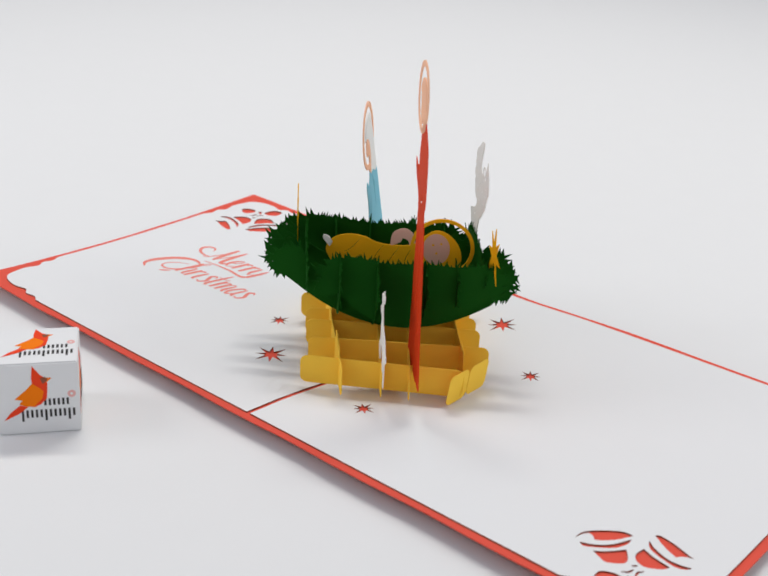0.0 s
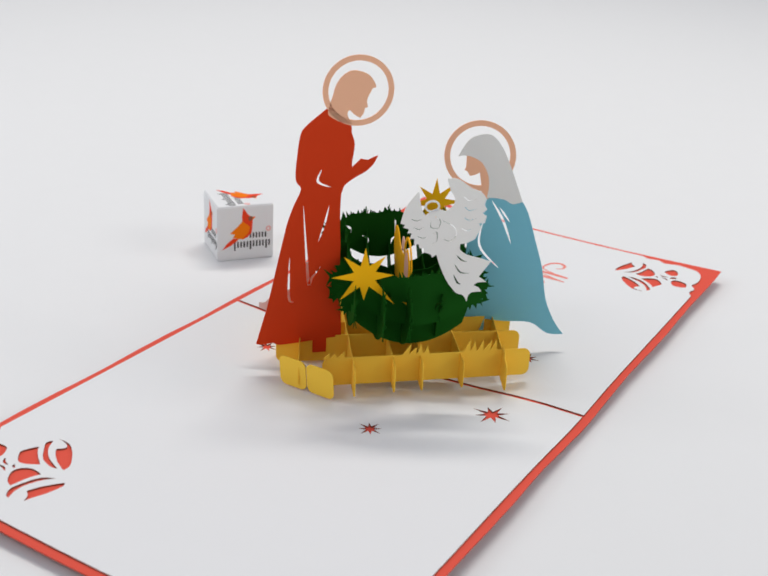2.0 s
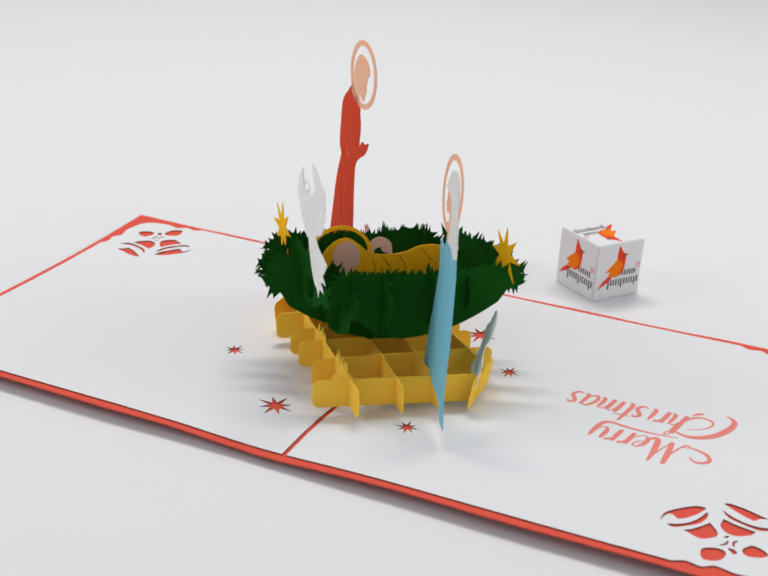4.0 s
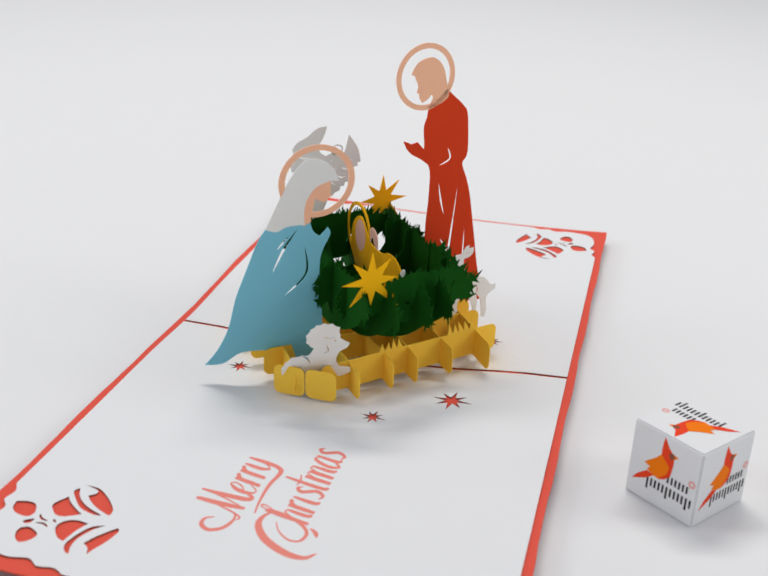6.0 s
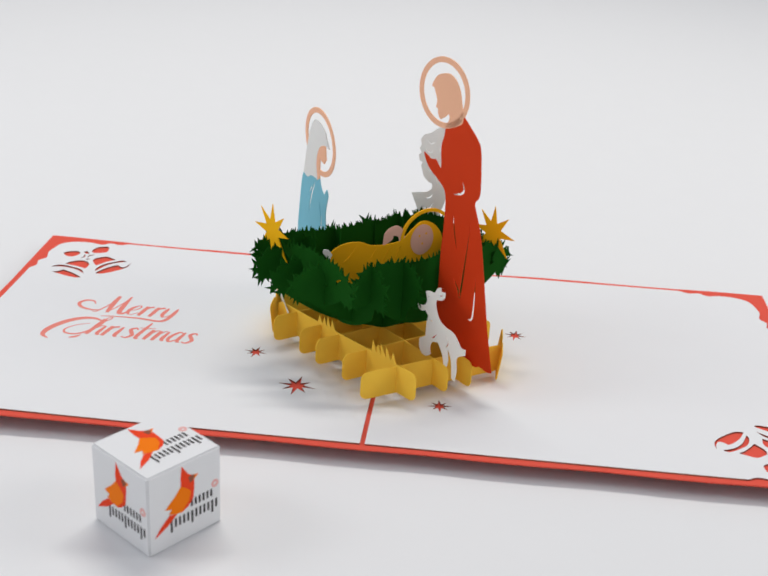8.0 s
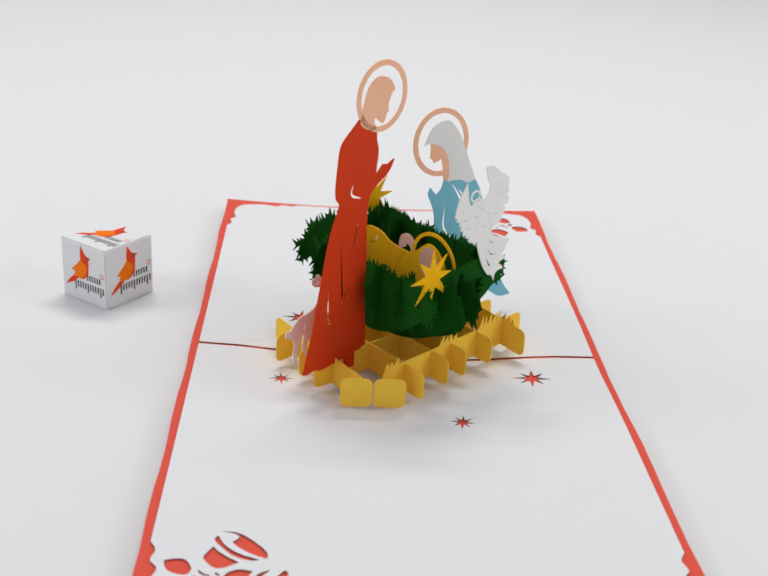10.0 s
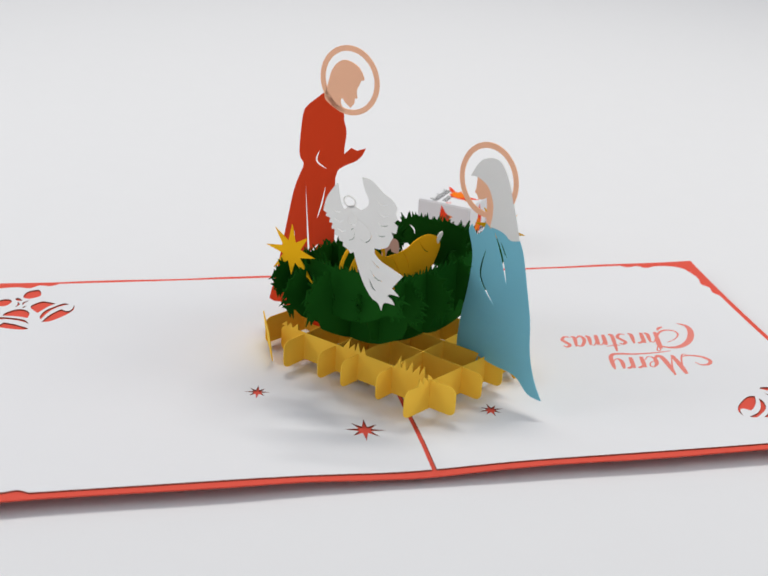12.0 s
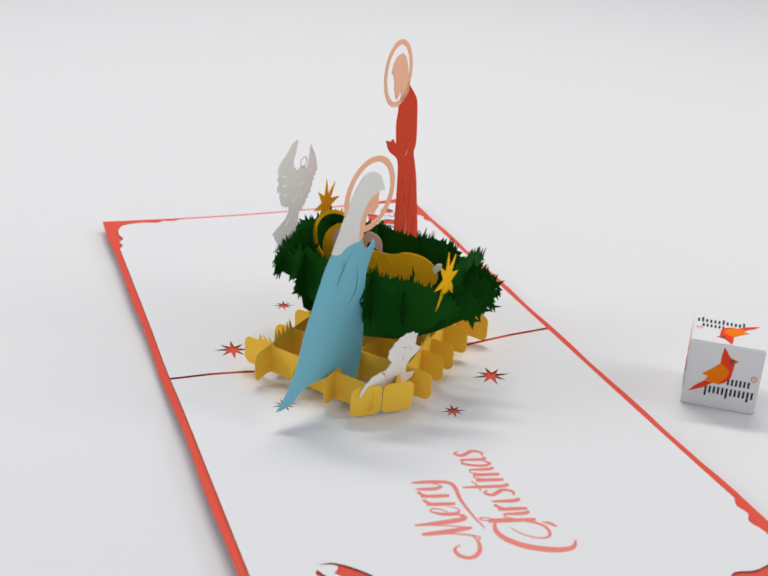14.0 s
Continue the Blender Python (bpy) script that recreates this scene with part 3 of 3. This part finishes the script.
def lying_figure():
    body = [(-26, 37.5), (-25.5, 41.5), (-22.5, 44.2), (-18, 45.4), (-12.5, 44.9), (-8, 43.0), (-2.5, 42.3), (4.5, 42.8), (9, 46.4), (13, 49), (17.5, 48), (21.5, 44), (23, 38.5), (21.5, 33), (17, 28), (10, 23.5), (0, 21), (-10, 22.5), (-20, 29)]
    lines = [stroke([(-5, 42.5), (-8, 38), (-9, 34)], 0.3, 0.4), stroke([(1, 42.5), (-2, 38), (-4, 34)], 0.3, 0.4), stroke([(5.5, 42.5), (3, 38), (2.5, 35)], 0.3, 0.4), stroke([(-14, 44), (-17, 40), (-20, 38)], 0.3, 0.4)]
    face = ellipse(13.6, 41.8, 4.9, 6.0, 40)
    ring = [ellipse(15.8, 42.4, 11.6, 11.3, 64), ellipse(15.8, 42.4, 10.3, 10.0, 64)]
    arm = [(-3, 42), (-2.5, 46.5), (0, 48.6), (3, 48.8), (5.5, 46.5), (6, 43), (4, 42), (3.2, 44.5), (1.2, 45.2), (0.5, 43.5)]
    foot = [(-25, 40), (-27.5, 43), (-27.2, 44.5), (-25.5, 44), (-24, 42)]
    bm = stack([(layer([flow(body)] + lines, 0.36), 0), (layer([face, ellipse(12.4, 43.4, 0.45, 0.45, 12), ellipse(15.3, 44, 0.45, 0.45, 12), ellipse(13.8, 40.2, 0.4, 0.5, 12)], 0.6), 1), (layer(ring, 0.5), 0), (layer([flow(arm)], 0.28), 1), (layer([flow(foot)], 0.42), 2)])
    part("lying_paper_figure", bm, [M_SWADDLE, M_SKIN, M_IVORY], card, "swaddled ochre yellow paper figure lying in the green wreath", at=along(-0.3, -0.15))


def donkey():
    shape = [(-25.5, 29), (-26, 30.2), (-29, 30.5), (-30.5, 33), (-29.5, 36), (-31, 36.8), (-34, 37), (-35.5, 39.5), (-37, 40), (-37, 38.7), (-39, 39), (-39, 37), (-37.5, 35.5), (-35.2, 35), (-35, 32.5), (-37, 28.5), (-40, 26.7), (-44.5, 26), (-47, 24), (-49, 22), (-51, 22.3), (-51, 20), (-49, 19), (-47, 17), (-47.5, 12.5), (-47, 8.5), (-45.5, 9), (-44.5, 16), (-42, 19.5), (-43, 15), (-42, 11), (-40.5, 9.3), (-39.5, 10.5), (-41, 12.5), (-40, 16), (-37.5, 19.5), (-34.5, 18.5), (-33.5, 16), (-34, 13.5), (-32, 12), (-29.5, 12.3), (-28, 14.5), (-28, 17.5), (-31, 19.5), (-31, 24), (-31.7, 27.5), (-30, 29), (-28, 28.2)]
    cuts = [stroke([(-31.8, 27), (-33, 26.2), (-34.5, 26.5)], 0.35, 0.2), stroke([(-36.5, 22), (-35, 20.5), (-34, 19.8)], 0.5, 0.1), stroke([(-41.5, 23.5), (-42.5, 21), (-41.3, 19.2)], 0.5, 0.1), stroke([(-35.5, 37.2), (-37, 37), (-38, 37.8)], 0.4, 0.1), ellipse(-31.2, 34.6, 0.35, 0.3, 10)]
    part("donkey", layer([flow(shape, 3)] + cuts, 0.34), M_BEIGE, card, "small white paper donkey standing on the straw", at=across(-7.7))


def sheep():
    shape = [(39.5, 25.0), (38.5, 28.5), (36.5, 30.5), (33.5, 31.0), (30.5, 29.5), (29.5, 25.5), (26.0, 23.0), (26.5, 21.0), (28.5, 19.0), (29.0, 15.5), (27.5, 12.5), (24.0, 12.0), (23.5, 10.0), (26.5, 8.0), (31.5, 7.5), (37.0, 6.5), (42.5, 7.0), (45.0, 10.0), (44.5, 13.0), (42.5, 16.0), (39.0, 17.0), (37.5, 17.5), (36.5, 20.5), (38.0, 21.5)]
    rim, rnd = [], random.Random(8)
    smooth = flow(shape, 4)
    for k, (x, y) in enumerate(smooth):
        wool = (k % 3 == 1) * (0.5 if y > 22.5 and x > 29.8 or x > 39 else 0.0)
        cx, cy = (34.5, 26) if y > 22 else (40, 15)
        d = Vector((x - cx, y - cy)).normalized() * wool
        rim.append((x + d.x, y + d.y))
    cuts = [stroke([(34.5, 25.5), (32.5, 24.8), (31, 25.6)], 0.4, 0.2), ellipse(30.6, 24, 0.35, 0.35, 10), stroke([(33, 22), (32, 19.5), (33.5, 18.5)], 0.4, 0.2), stroke([(40, 17), (38, 16), (36.5, 13.5)], 0.5, 0.1), stroke([(34, 13), (31, 12.6), (28.5, 13)], 0.4, 0.1)]
    part("sheep", layer([rim] + cuts, 0.34), M_BEIGE, card, "small white paper sheep lying on the straw", at=across(-34.6, 0.45, 0.325))


def gold_star(u, n, mirror):
    radii = [10.0, 9.6, 9.8, 15.0, 8.6, 11.4, 11.0, 10.2]
    pts = star(0, 0, radii, 3.9)
    bm = layer([[(u + mirror * x, 47.5 + y) for x, y in pts]], 0.34)
    part("gold_star", bm, M_GOLD, card, "golden yellow eight-pointed paper star", at=across(n))


tall_figure()
kneeling_figure()
winged_figure()
lying_figure()
donkey()
sheep()
gold_star(-21.7, 31.3, 1)
gold_star(22.3, -36.6, -1)

# ---- printed box ----
BOX = 25.7


def box():
    thing = new("printed_box")
    tagged(thing, "small white cardboard cube printed with an orange bird on table", "box")
    bm = bmesh.new()
    bmesh.ops.create_cube(bm, size=BOX * MM)
    bmesh.ops.bevel(bm, geom=bm.edges[:], offset=0.5 * MM, segments=2, affect="EDGES")
    bmesh.ops.translate(bm, verts=bm.verts, vec=(0, 0, BOX / 2 * MM))
    part("carton", bm, M_WHITE, thing, "white cardboard cube")

    def sc(pts):
        return [((x - 0.5) * BOX, (y - 0.5) * BOX) for x, y in pts]

    def bars():
        """Two rows of short upright bars where the lettering is."""
        loops = []
        for x, n, low, high, pitch in [(0.57, 6, 0.40, 0.495, 0.0545), (0.29, 12, 0.235, 0.345, 0.0565)]:
            for k in range(n):
                a, drop = x + pitch * k, 0.05 if n > 6 and k in (0, 5, 10) else 0.0
                loops.append(sc([(a, low - drop), (a + 0.028, low - drop), (a + 0.028, high), (a, high)]))
        return loops

    facets = [
        (1, [(0.455, 0.965), (0.435, 0.80), (0.44, 0.70), (0.56, 0.56), (0.62, 0.62), (0.625, 0.72), (0.60, 0.79), (0.54, 0.84)]),
        (0, [(0.59, 0.80), (0.68, 0.785), (0.61, 0.725)]),
        (2, [(0.54, 0.79), (0.60, 0.805), (0.635, 0.775), (0.61, 0.735), (0.565, 0.71)]),
        (0, [(0.44, 0.72), (0.36, 0.63), (0.22, 0.51), (0.31, 0.485), (0.27, 0.435), (0.36, 0.40), (0.46, 0.385), (0.57, 0.46), (0.585, 0.59), (0.53, 0.65)]),
        (1, [(0.44, 0.385), (0.53, 0.42), (0.605, 0.50), (0.62, 0.63), (0.575, 0.60), (0.55, 0.50)]),
        (1, [(0.075, 0.21), (0.16, 0.32), (0.28, 0.42), (0.38, 0.395), (0.26, 0.30)]),
    ]
    turns = [pose(0, 0, 0, 0, 0, a) @ pose(0, -BOX / 2 * MM, BOX / 2 * MM, 90, 0, 0) for a in (0, 90, 180, 270)]
    turns.append(pose(0, 0, BOX * MM, 0, 0, TOP_TURN))
    for at in turns:
        bird = stack([(layer([sc(p)], 0.04, 0.03 + 0.01 * k), i) for k, (i, p) in enumerate(facets)])
        part("bird_print", bird, [M_ORANGE, M_VERMILION, M_BURNT], thing, "orange and red folded bird shape", at=at)
        part("bar_print", stack([(layer([l], 0.04, 0.03), 0) for l in bars()]), M_INK, thing, "dark printed bars", at=at)
        part("ring_print", layer([ellipse(0.41 * BOX, 0.05 * BOX, 1.3, 1.3, 20), ellipse(0.41 * BOX, 0.05 * BOX, 0.45, 0.45, 20)], 0.04, 0.03), M_BLUSH, thing, at=at)
    return thing


TOP_TURN = 0.0
carton_box = box()


def motions():
    """The table top turns once in about nine seconds, and carries both things."""
    walk(card, [(t, pose(0, 0, 0, 0, 0, a) @ CARD_AT) for t, a in TURN])
    walk(carton_box, [(t, pose(0, 0, 0, 0, 0, a) @ BOX_AT) for t, a in TURN])


motions()
